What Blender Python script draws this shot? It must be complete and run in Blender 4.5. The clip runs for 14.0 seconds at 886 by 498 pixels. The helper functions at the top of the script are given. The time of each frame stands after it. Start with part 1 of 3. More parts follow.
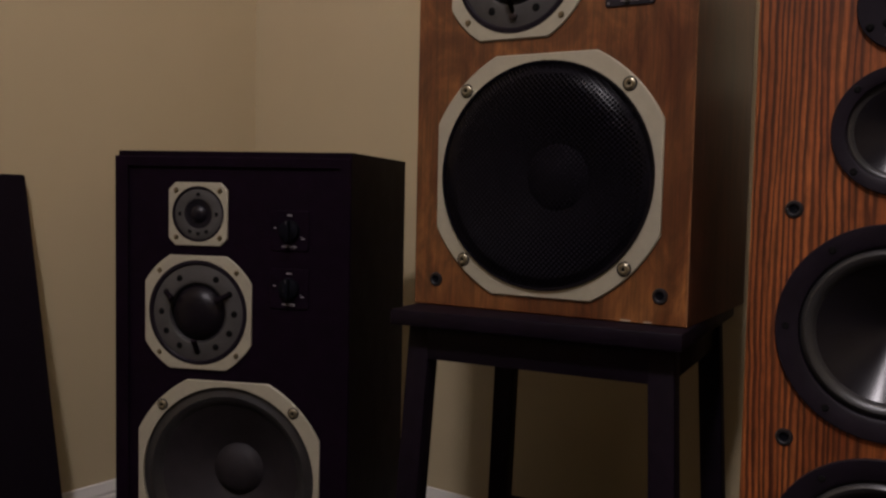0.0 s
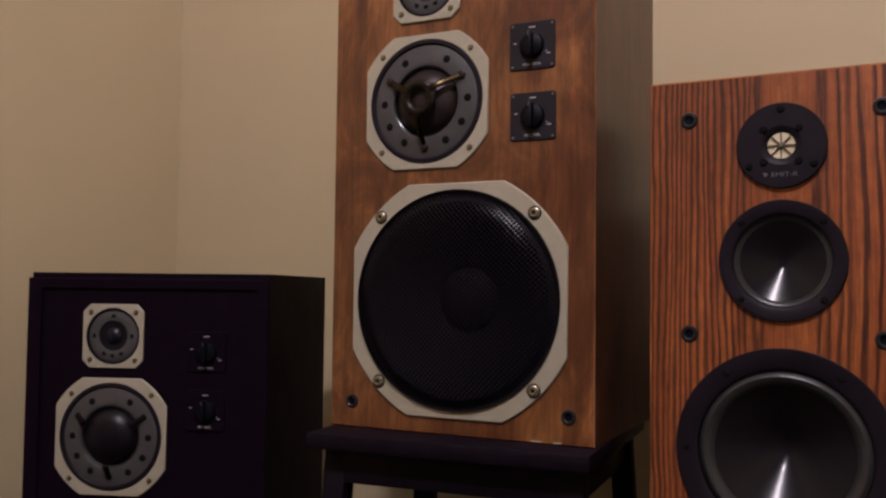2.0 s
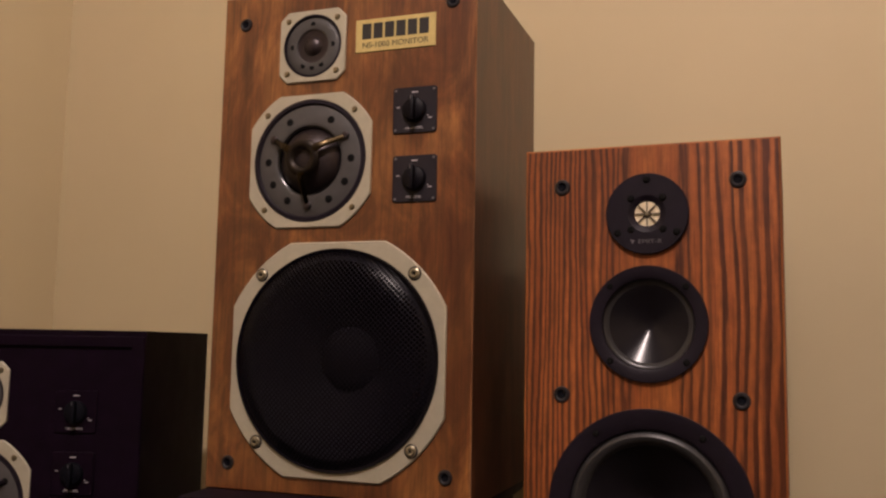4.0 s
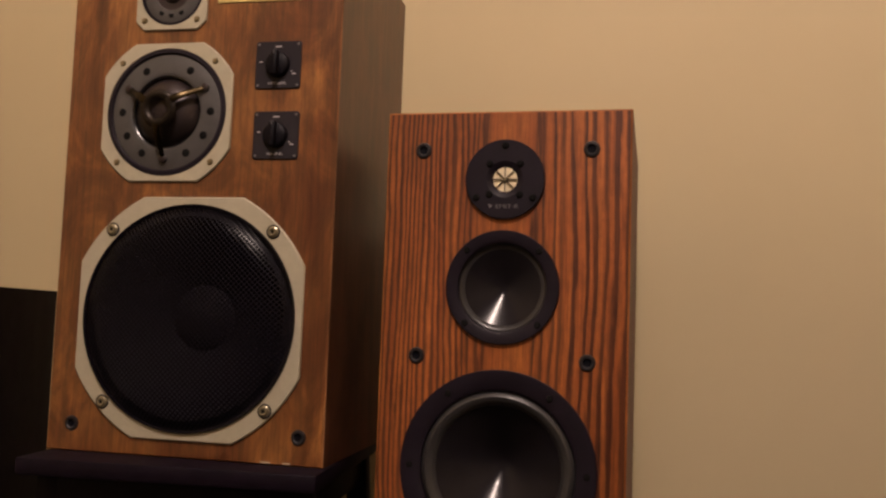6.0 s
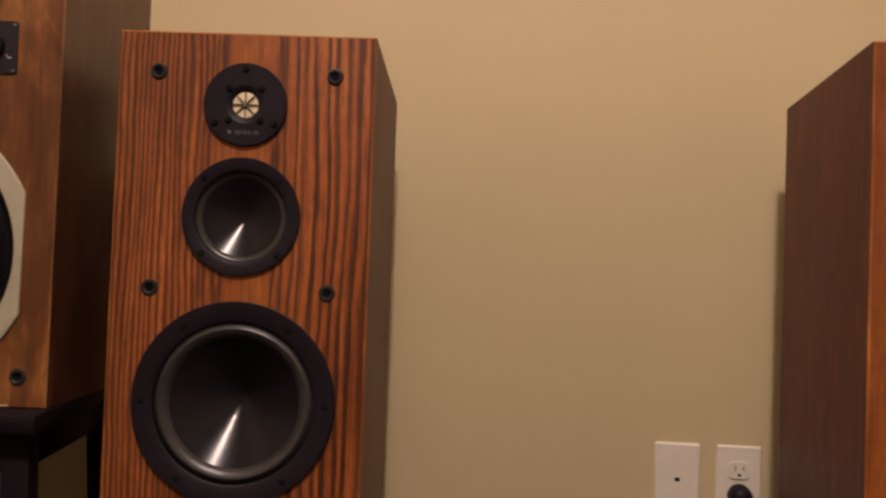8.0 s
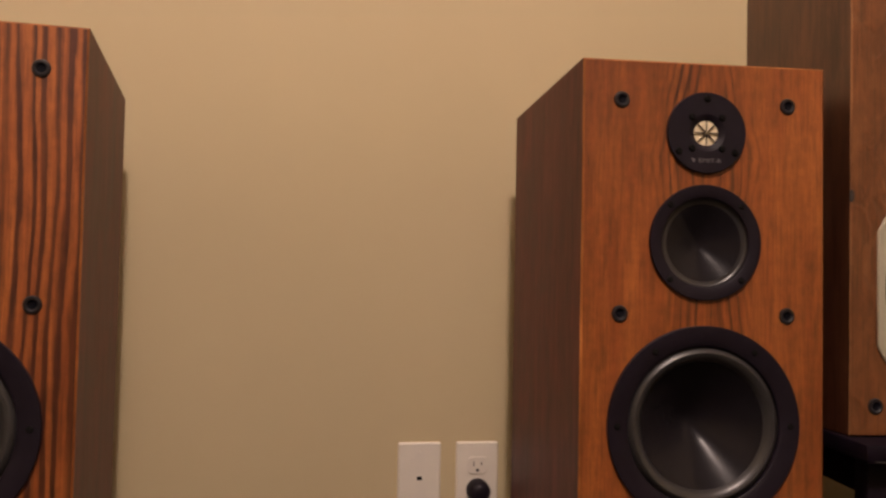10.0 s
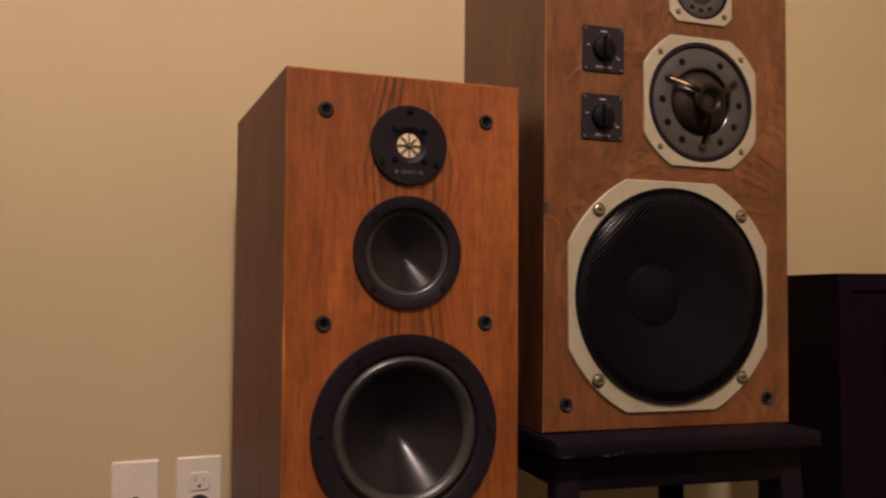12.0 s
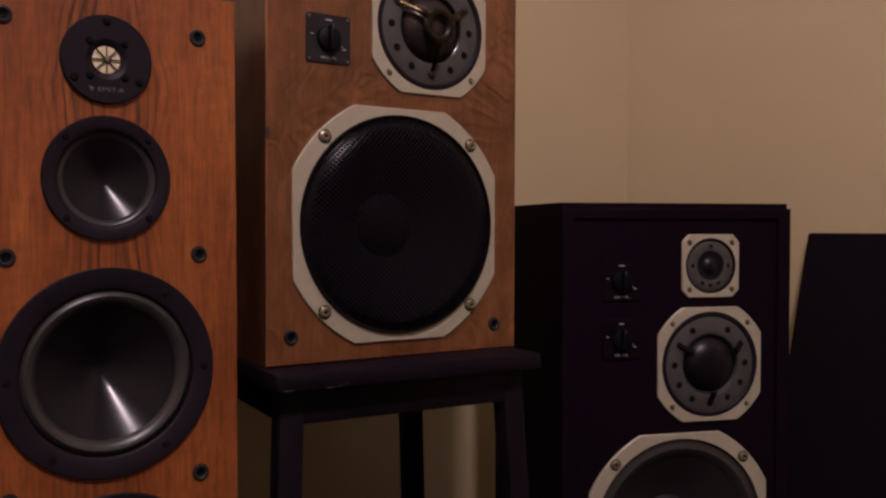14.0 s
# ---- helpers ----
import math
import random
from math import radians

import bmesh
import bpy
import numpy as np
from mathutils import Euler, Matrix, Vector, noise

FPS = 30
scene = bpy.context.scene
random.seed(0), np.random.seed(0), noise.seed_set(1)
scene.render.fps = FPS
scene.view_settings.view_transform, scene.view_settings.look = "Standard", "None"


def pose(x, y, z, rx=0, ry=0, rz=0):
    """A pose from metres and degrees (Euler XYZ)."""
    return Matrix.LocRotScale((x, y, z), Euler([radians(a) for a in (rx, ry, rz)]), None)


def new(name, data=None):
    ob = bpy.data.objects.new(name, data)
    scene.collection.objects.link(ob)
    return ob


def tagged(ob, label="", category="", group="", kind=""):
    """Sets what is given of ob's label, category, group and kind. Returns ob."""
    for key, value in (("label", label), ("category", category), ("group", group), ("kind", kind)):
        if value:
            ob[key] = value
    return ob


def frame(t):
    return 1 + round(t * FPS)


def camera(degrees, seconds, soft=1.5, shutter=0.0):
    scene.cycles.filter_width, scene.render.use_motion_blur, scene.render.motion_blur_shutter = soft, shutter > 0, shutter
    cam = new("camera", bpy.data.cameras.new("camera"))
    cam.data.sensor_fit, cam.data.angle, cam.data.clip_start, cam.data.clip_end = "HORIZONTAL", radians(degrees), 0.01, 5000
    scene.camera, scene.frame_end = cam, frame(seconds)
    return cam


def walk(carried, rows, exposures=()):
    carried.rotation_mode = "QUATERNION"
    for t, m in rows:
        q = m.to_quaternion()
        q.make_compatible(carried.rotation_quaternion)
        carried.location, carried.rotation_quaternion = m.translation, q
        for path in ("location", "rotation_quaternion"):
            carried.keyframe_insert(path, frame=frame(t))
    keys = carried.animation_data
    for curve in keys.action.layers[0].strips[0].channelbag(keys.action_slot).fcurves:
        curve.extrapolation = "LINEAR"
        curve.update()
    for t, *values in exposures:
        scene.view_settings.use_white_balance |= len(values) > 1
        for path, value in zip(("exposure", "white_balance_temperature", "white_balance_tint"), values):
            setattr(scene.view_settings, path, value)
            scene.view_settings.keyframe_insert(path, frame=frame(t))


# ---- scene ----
SOFT = 2.3
EXPOSURES = [(0.0, -0.64, 5300, 18), (0.5, -0.43, 5300, 19.5), (1.0, -0.33, 5300, 21), (2.5, -0.12, 5250, 25), (5.0, 0.0, 6450, 24), (8.0, 0.03, 6450, 24), (11.0, 0.07, 6450, 26), (12.0, 0.08, 6450, 27), (12.6, 0.06, 5800, 34), (13.5, -0.22, 5730, 36), (14.0, -0.37, 5700, 36)]
cam = camera(53.16, 14.0, soft=SOFT, shutter=0.3)
walk(cam, [
    (0.0, pose(-0.2538, -1.4798, 0.7198, 86.487, -1.182, 36.067)),
    (0.5, pose(-0.2477, -1.4884, 0.7311, 88.727, -1.142, 35.222)),
    (1.0, pose(-0.2399, -1.4925, 0.7391, 90.498, -1.260, 34.388)),
    (1.5, pose(-0.2334, -1.4947, 0.7522, 91.365, -0.955, 32.878)),
    (2.0, pose(-0.2202, -1.4930, 0.7585, 92.625, -0.668, 31.579)),
    (2.5, pose(-0.2122, -1.4905, 0.7658, 93.706, -0.688, 30.451)),
    (2.7, pose(-0.2105, -1.4923, 0.7649, 94.414, -0.721, 29.866)),
    (4.8, pose(-0.1849, -1.4889, 0.7698, 96.179, -1.633, 21.992)),
    (5.0, pose(-0.1840, -1.4905, 0.7687, 95.963, -1.778, 21.179)),
    (5.5, pose(-0.1804, -1.4873, 0.7615, 95.308, -2.010, 19.143)),
    (6.0, pose(-0.1732, -1.4803, 0.7580, 94.365, -2.027, 17.107)),
    (6.5, pose(-0.1650, -1.4761, 0.7561, 93.644, -2.043, 14.698)),
    (7.0, pose(-0.1455, -1.4676, 0.7447, 92.967, -2.111, 11.823)),
    (7.5, pose(-0.1265, -1.4584, 0.7387, 92.131, -2.156, 8.213)),
    (8.0, pose(-0.1086, -1.4513, 0.7357, 91.768, -2.050, 4.321)),
    (8.2, pose(-0.0998, -1.4494, 0.7355, 91.629, -2.016, 2.796)),
    (10.3, pose(-0.0554, -1.4389, 0.7423, 92.395, -1.114, -12.741)),
    (10.5, pose(-0.0458, -1.4421, 0.7462, 92.155, -1.190, -14.248)),
    (11.0, pose(-0.0257, -1.4473, 0.7476, 92.284, -0.993, -18.098)),
    (11.5, pose(-0.0067, -1.4508, 0.7492, 92.565, -0.674, -21.412)),
    (12.0, pose(0.0125, -1.4543, 0.7517, 92.601, -0.407, -24.975)),
    (12.5, pose(0.0364, -1.4525, 0.7517, 92.736, -0.059, -29.459)),
    (13.0, pose(0.0616, -1.4589, 0.7567, 92.220, 0.222, -33.398)),
    (13.5, pose(0.0786, -1.4589, 0.7547, 90.712, -0.015, -36.788)),
    (14.0, pose(0.0995, -1.4607, 0.7431, 88.536, 0.030, -38.672)),
], EXPOSURES)

# ---- light: one ceiling lamp just above and before the camera, warm bulbs
LAMP = (-0.10, -2.2, 2.88)
world = bpy.data.worlds.new("room_world")
scene.world = world
world.use_nodes = True
world.node_tree.nodes["Background"].inputs[0].default_value = (0.02, 0.016, 0.012, 1)
world.node_tree.nodes["Background"].inputs[1].default_value = 1.0
bulb = bpy.data.lights.new("ceiling_bulb", "POINT")
bulb.energy, bulb.color, bulb.shadow_soft_size = 170.0, (1.0, 0.83, 0.67), 0.10
new("ceiling_bulb", bulb).location = LAMP

# ---- materials
def material(name, color=(0.5, 0.5, 0.5), rough=0.5, metal=0.0, gloss=0.5):
    m = bpy.data.materials.new(name)
    m.use_nodes = True
    b = m.node_tree.nodes["Principled BSDF"]
    b.inputs["Base Color"].default_value = (*color, 1)
    b.inputs["Roughness"].default_value = rough
    b.inputs["Metallic"].default_value = metal
    b.inputs["Specular IOR Level"].default_value = gloss
    return m, m.node_tree, b


def node(nt, kind, **sockets):
    n = nt.nodes.new(kind)
    for key, value in sockets.items():
        s = n.inputs[key]
        if hasattr(value, "is_output"):
            nt.links.new(value, s)
        else:
            s.default_value = value
    return n


def coords(nt, scale=(1, 1, 1)):
    c = nt.nodes.new("ShaderNodeTexCoord")
    n = node(nt, "ShaderNodeMapping", Vector=c.outputs["Object"], Scale=scale)
    return n.outputs[0]


def grains(nt, vec, scale, detail=3.0, rough=0.55, bend=0.0):
    n = node(nt, "ShaderNodeTexNoise", Vector=vec, Scale=scale, Detail=detail, Roughness=rough, Distortion=bend)
    return n.outputs["Fac"]


def ramp(nt, fac, *stops):
    n = node(nt, "ShaderNodeValToRGB", Fac=fac)
    e = n.color_ramp.elements
    while len(e) < len(stops):
        e.new(0.5)
    for el, (pos, col) in zip(e, stops):
        el.position = pos
        el.color = (*col, 1) if len(col) == 3 else col
    return n.outputs["Color"]


def grey(v):
    return (v, v, v)


def blend(nt, fac, a, b, how="MIX"):
    n = nt.nodes.new("ShaderNodeMix")
    n.data_type, n.blend_type = "RGBA", how
    for i, v in ((0, fac), (6, a), (7, b)):
        if hasattr(v, "is_output"):
            nt.links.new(v, n.inputs[i])
        else:
            n.inputs[i].default_value = v if i == 0 else (*v, 1)
    return n.outputs[2]


def sums(nt, how, a, b=0.0, c=0.0):
    n = nt.nodes.new("ShaderNodeMath")
    n.operation = how
    for i, v in enumerate((a, b, c)):
        if hasattr(v, "is_output"):
            nt.links.new(v, n.inputs[i])
        else:
            n.inputs[i].default_value = v
    return n.outputs[0]


def relief(nt, b, height, strength=0.2, distance=0.001):
    n = node(nt, "ShaderNodeBump", Height=height, Strength=strength, Distance=distance)
    nt.links.new(n.outputs[0], b.inputs["Normal"])


def paint(nt, b, col):
    nt.links.new(col, b.inputs["Base Color"])


def roughen(nt, b, fac, low, high):
    n = node(nt, "ShaderNodeMapRange", Value=fac)
    n.inputs["To Min"].default_value, n.inputs["To Max"].default_value = low, high
    nt.links.new(n.outputs[0], b.inputs["Roughness"])


# painted drywall: warm beige, roller texture, faint patches
WALL, nt, b = material("beige_wall_paint", rough=0.62, gloss=0.3)
v = coords(nt)
paint(nt, b, ramp(nt, grains(nt, v, 1.7, 4), (0.3, (0.520, 0.434, 0.262)), (0.7, (0.556, 0.466, 0.284))))
relief(nt, b, grains(nt, v, 190, 3, 0.6), 0.25, 0.0006)
CEILING, nt, b = material("white_ceiling_paint", (0.64, 0.63, 0.62), 0.8, gloss=0.2)
relief(nt, b, grains(nt, coords(nt), 120, 3), 0.4, 0.001)
TRIM, nt, b = material("white_trim_paint", rough=0.35)
paint(nt, b, ramp(nt, grains(nt, coords(nt), 9, 4), (0.3, (0.70, 0.68, 0.63)), (0.7, (0.76, 0.74, 0.69))))
CARPET, nt, b = material("grey_brown_carpet", rough=0.95, gloss=0.1)
v = coords(nt)
paint(nt, b, ramp(nt, grains(nt, v, 350, 2), (0.3, (0.024, 0.021, 0.021)), (0.7, (0.055, 0.049, 0.048))))
relief(nt, b, grains(nt, v, 400, 2), 0.8, 0.004)


def walnut(name, dark, mid, light, swirl, gloss=0.35, streak=0.74, low=0.34, high=0.5):
    """Stained veneer: amber and dark blotches, upright grain, fine pores, a rubbed lacquer sheen;
    swirl: curling, lifted figure lines; streak: how dark the upright grain is."""
    m, nt, b = material(name, rough=0.42, gloss=gloss)
    fig = grains(nt, coords(nt, (1, 1, 0.14)), 30, 5, 0.6, 0.6)
    blot = grains(nt, coords(nt, (1, 1, 0.42)), 15.0, 5, 0.66, 1.1)
    cloud = grains(nt, coords(nt, (1, 1, 0.7)), 4.5, 3, 0.55)
    pores = grains(nt, coords(nt, (1, 1, 0.03)), 420, 2, 0.5)
    col = ramp(nt, blot, (0.30, dark), (0.48, mid), (0.68, light))
    col = blend(nt, 1.0, col, ramp(nt, fig, (0.3, grey(streak)), (0.6, grey(1.08))), "MULTIPLY")
    col = blend(nt, 1.0, col, ramp(nt, cloud, (0.32, grey(0.80)), (0.6, grey(1.08))), "MULTIPLY")
    lines = grains(nt, coords(nt, (1, 1, 0.05)), 130, 3, 0.6, 0.2)
    col = blend(nt, 1.0, col, ramp(nt, lines, (0.36, grey(0.9 if swirl else 0.72)), (0.52, grey(1.0)), (0.70, grey(1.04 if swirl else 1.16))), "MULTIPLY")
    height = pores
    if swirl:
        field = grains(nt, coords(nt, (1, 1, 0.75)), 9, 2.5, 0.5, 1.6)
        where = ramp(nt, grains(nt, coords(nt), 6.5, 2), (0.40, grey(0.12)), (0.56, grey(0.85)))
        curl = sums(nt, "SINE", sums(nt, "MULTIPLY", field, swirl))
        col = blend(nt, where, col, ramp(nt, curl, (0.02, grey(0.80)), (0.16, grey(0.98)), (0.95, grey(1.08))), "MULTIPLY")
        height = sums(nt, "MULTIPLY_ADD", sums(nt, "MULTIPLY", curl, where), 1.8, pores)
        rub = ramp(nt, grains(nt, coords(nt, (1, 1, 0.6)), 24, 4, 0.6, 0.8), (0.5, grey(0)), (0.68, grey(0.55)))
        col = blend(nt, rub, col, (light[0] * 1.15, light[1] * 1.22, light[2] * 1.3))
    worn = grains(nt, coords(nt, (1, 1, 0.45)), 46, 4, 0.7, 0.4)
    col = blend(nt, 1.0, col, ramp(nt, worn, (0.3, grey(0.78)), (0.52, grey(1.0)), (0.74, grey(1.24))), "MULTIPLY")
    col = blend(nt, 0.4, col, ramp(nt, pores, (0.35, grey(0.35)), (0.5, grey(1.0))), "MULTIPLY")
    paint(nt, b, col)
    roughen(nt, b, blot, low, high)
    relief(nt, b, height, 0.3 if swirl else 0.16, 0.0010 if swirl else 0.0004)
    return m


WALNUT = walnut("brown_stained_veneer", (0.062, 0.0158, 0.0046), (0.134, 0.0445, 0.0112), (0.285, 0.114, 0.0280), 0.0, 0.62, 0.82, 0.31, 0.44)
BURL = walnut("figured_brown_veneer", (0.112, 0.0350, 0.0102), (0.144, 0.0485, 0.0140), (0.196, 0.0705, 0.0212), 50.0, 0.62, 0.9, 0.31, 0.44)
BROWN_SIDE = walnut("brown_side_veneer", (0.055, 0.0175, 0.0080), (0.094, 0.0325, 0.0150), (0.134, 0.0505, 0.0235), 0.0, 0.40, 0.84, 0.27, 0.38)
OAK_SIDE = walnut("darker_oak_side", (0.080, 0.0172, 0.0145), (0.122, 0.0285, 0.0235), (0.164, 0.0425, 0.0345), 0.0, 0.12, 0.84)
WORN_BROWN = walnut("worn_brown_edge", (0.120, 0.0440, 0.0160), (0.230, 0.0950, 0.0340), (0.340, 0.160, 0.065), 0.0, 0.5)
WORN_OAK = walnut("worn_oak_edge", (0.250, 0.0700, 0.0150), (0.360, 0.120, 0.0260), (0.460, 0.185, 0.050), 0.0, 0.5)


def oak_finish(nt, b, col, dash_low):
    """What all the oak shares: blotches, flecks, short dark dashes and open pores under lacquer."""
    blot = grains(nt, coords(nt, (1, 1, 0.35)), 8.0, 4, 0.6)
    col = blend(nt, 1.0, col, ramp(nt, blot, (0.28, grey(0.62)), (0.66, grey(1.10))), "MULTIPLY")
    fleck = grains(nt, coords(nt, (1, 1, 0.8)), 85, 3, 0.7)
    col = blend(nt, 1.0, col, ramp(nt, fleck, (0.3, grey(0.82)), (0.7, grey(1.14))), "MULTIPLY")
    dash = grains(nt, coords(nt, (1, 1, 0.10)), 190, 3, 0.6)
    col = blend(nt, 1.0, col, ramp(nt, dash, (0.34, grey(dash_low)), (0.5, grey(1.0)), (0.72, grey(1.10))), "MULTIPLY")
    pores = grains(nt, coords(nt, (1, 1, 0.02)), 600, 2, 0.6)
    col = blend(nt, 0.4, col, ramp(nt, pores, (0.36, grey(0.3)), (0.52, grey(1.0))), "MULTIPLY")
    paint(nt, b, col)
    roughen(nt, b, blot, 0.33, 0.48)
    relief(nt, b, pores, 0.2, 0.0005)


def xyz(nt):
    c = nt.nodes.new("ShaderNodeTexCoord")
    return node(nt, "ShaderNodeSeparateXYZ", Vector=c.outputs["Object"]).outputs


def plane_noise(nt, x, z, detail=2.0, rough=0.5):
    return grains(nt, node(nt, "ShaderNodeCombineXYZ", X=x, Y=z).outputs[0], 1.0, detail, rough)


def striped_oak(name, ground, pale, stripe, left, right):
    """Flat-sawn oak: a clear heart, ragged dark bands beside it, then close upright growth lines,
    left and right apart by two pitches, each line sharp on its outer and soft on its inner side."""
    m, nt, b = material(name, rough=0.4, gloss=0.6)
    x, y, z = xyz(nt)
    flat = sums(nt, "ADD", sums(nt, "ADD", x, y), -0.004)
    slow = sums(nt, "MULTIPLY_ADD", grains(nt, coords(nt, (1, 1, 0.22)), 9, 2), 0.030, -0.015)
    quick = sums(nt, "MULTIPLY_ADD", grains(nt, coords(nt, (1, 1, 0.45)), 40, 2), 0.0042, -0.0021)
    u = sums(nt, "ADD", sums(nt, "ADD", flat, slow), quick)
    a = sums(nt, "ABSOLUTE", u)
    right_side = sums(nt, "GREATER_THAN", u, 0.0)
    lines = sums(nt, "MULTIPLY", a, sums(nt, "MULTIPLY_ADD", right_side, 1 / right - 1 / left, 1 / left))
    uneven = sums(nt, "MULTIPLY", plane_noise(nt, sums(nt, "MULTIPLY", u, 55.0), sums(nt, "MULTIPLY", z, 1.6)), 1.6)
    ragged = sums(nt, "MULTIPLY", grains(nt, coords(nt, (1, 1, 0.05)), 250, 3, 0.65), 0.42)
    turn = sums(nt, "ADD", sums(nt, "ADD", lines, uneven), ragged)
    line = ramp(nt, sums(nt, "FRACT", turn), (0.0, grey(0.25)), (0.10, grey(0.0)), (0.38, grey(0.08)), (0.61, grey(0.9)), (0.88, grey(1.0)), (1.0, grey(0.25)))
    each = plane_noise(nt, sums(nt, "MULTIPLY", sums(nt, "FLOOR", turn), 7.3), sums(nt, "MULTIPLY", z, 3.0))
    line = blend(nt, 1.0, line, ramp(nt, each, (0.30, grey(0.62)), (0.50, grey(1.0))), "MULTIPLY")
    half = sums(nt, "MULTIPLY_ADD", plane_noise(nt, sums(nt, "MULTIPLY", right_side, 9.0), sums(nt, "MULTIPLY", z, 5.5), 1.0), 0.020, 0.016)
    out = sums(nt, "MULTIPLY", sums(nt, "SUBTRACT", a, half), 12.0)
    line = blend(nt, 1.0, line, ramp(nt, out, (0.0, grey(0.06)), (0.07, grey(1.0))), "MULTIPLY")
    band = ramp(nt, out, (0.0, grey(0)), (0.03, grey(0.9)), (0.22, grey(0.7)), (0.36, grey(0)))
    rough_edge = ramp(nt, grains(nt, coords(nt, (1, 1, 0.09)), 70, 3, 0.55), (0.46, grey(0)), (0.56, grey(1)))
    line = blend(nt, 1.0, line, blend(nt, 1.0, band, rough_edge, "MULTIPLY"), "LIGHTEN")
    col = ramp(nt, grains(nt, coords(nt, (1, 1, 0.06)), 60, 3), (0.3, ground), (0.7, pale))
    col = blend(nt, sums(nt, "MULTIPLY", line, 0.95), col, stripe)
    oak_finish(nt, b, col, 0.70)
    return m


def plain_oak(name, ground, pale, stripe, pitch, depth):
    """Calm oak: even colour, with a few fanning dark strokes about the middle of the board."""
    m, nt, b = material(name, rough=0.4, gloss=0.6)
    x, y, z = xyz(nt)
    slow = sums(nt, "MULTIPLY_ADD", grains(nt, coords(nt, (1, 1, 0.5)), 12, 2), 0.036, -0.018)
    quick = sums(nt, "MULTIPLY_ADD", grains(nt, coords(nt, (1, 1, 0.4)), 45, 3), 0.0034, -0.0017)
    fan = sums(nt, "MULTIPLY_ADD", sums(nt, "PINGPONG", sums(nt, "ADD", z, 0.02), 0.13), 4.0, 0.72)
    u = sums(nt, "ADD", sums(nt, "ADD", sums(nt, "DIVIDE", sums(nt, "ADD", x, y), fan), slow), quick)
    tall = sums(nt, "MULTIPLY", sums(nt, "PINGPONG", sums(nt, "ADD", z, 0.10), 0.47), 0.075)
    r = sums(nt, "SQRT", sums(nt, "ADD", sums(nt, "POWER", sums(nt, "ABSOLUTE", u), 2.0), sums(nt, "POWER", tall, 2.0)))
    jig = sums(nt, "MULTIPLY", plane_noise(nt, sums(nt, "MULTIPLY", r, 55.0), z), 8.8)
    wave = sums(nt, "SINE", sums(nt, "ADD", sums(nt, "MULTIPLY", r, 6.283 / pitch), jig))
    edge = grains(nt, coords(nt, (1, 1, 0.05)), 260, 3, 0.65)
    line = sums(nt, "MULTIPLY_ADD", edge, 1.3, sums(nt, "ADD", wave, -0.62))
    mask = ramp(nt, line, (0.0, grey(0)), (0.5, grey(0.45)), (1.0, grey(0.95)))
    fade = ramp(nt, grains(nt, coords(nt, (1, 1, 0.22)), 34, 3), (0.34, grey(0.2)), (0.58, grey(1)))
    mask = blend(nt, 1.0, mask, fade, "MULTIPLY")
    near = ramp(nt, sums(nt, "MULTIPLY", sums(nt, "ABSOLUTE", u), 8.0), (0.26, grey(1)), (0.50, grey(0.07)))
    mask = blend(nt, 1.0, mask, near, "MULTIPLY")
    col = ramp(nt, grains(nt, coords(nt, (1, 1, 0.10)), 42, 3), (0.3, ground), (0.7, pale))
    ripple = grains(nt, coords(nt, (0.35, 0.35, 1)), 95, 2, 0.5)
    col = blend(nt, 1.0, col, ramp(nt, ripple, (0.32, grey(0.94)), (0.66, grey(1.04))), "MULTIPLY")
    col = blend(nt, sums(nt, "MULTIPLY", mask, depth), col, stripe)
    oak_finish(nt, b, col, 0.70)
    return m


OAK_STRIPED = striped_oak("striped_orange_oak", (0.252, 0.063, 0.0122), (0.415, 0.128, 0.0265), (0.050, 0.0088, 0.0042), 0.0066, 0.0113)
OAK_PLAIN = plain_oak("plain_orange_oak", (0.222, 0.0520, 0.0092), (0.345, 0.1020, 0.0190), (0.060, 0.0115, 0.0034), 0.0095, 0.97)


def plain(name, color, rough, metal=0.0, gloss=0.5, vary=0.15, scale=40.0, bump=0.08, size=0.0004):
    """A plain finish with faint mottling, uneven gloss and a fine tooth."""
    m, nt, b = material(name, color, rough, metal, gloss)
    v = coords(nt)
    n = grains(nt, v, scale, 4)
    lo, hi = [c * (1 - vary) for c in color], [c * (1 + vary) for c in color]
    paint(nt, b, ramp(nt, n, (0.3, lo), (0.7, hi)))
    roughen(nt, b, grains(nt, v, scale * 0.4, 3), rough * 0.85, min(1.0, rough * 1.15))
    relief(nt, b, grains(nt, v, scale * 12, 2), bump, size)
    return m


BLACK_VENEER = plain("black_stained_veneer", (0.0054, 0.0018, 0.0064), 0.55, gloss=0.07, vary=0.3)
BLACK_STOOL = plain("black_brown_stool_paint", (0.0066, 0.0038, 0.0078), 0.5, gloss=0.11, vary=0.3)
BLACK_CLOTH = plain("black_grille_cloth", (0.0052, 0.0026, 0.0060), 0.95, gloss=0.1, scale=200)
CONTROL_PLATE = plain("dark_grey_control_plate", (0.0150, 0.0120, 0.0165), 0.5, gloss=0.25)
BLACK_PLASTIC = plain("black_matt_plastic", (0.0098, 0.0068, 0.0118), 0.5, gloss=0.18)
BLACK_RUBBER = plain("black_rubber", (0.022, 0.021, 0.022), 0.32, gloss=0.5)
BLACK_PAPER = plain("black_paper_cone", (0.0072, 0.0060, 0.0096), 0.7, gloss=0.12)
GREY_PAPER = plain("dark_grey_paper_cone", (0.018, 0.0152, 0.0175), 0.62, gloss=0.25)
BLACK_WIRE = plain("black_enamelled_mesh", (0.0044, 0.0037, 0.0064), 0.22, gloss=0.10)
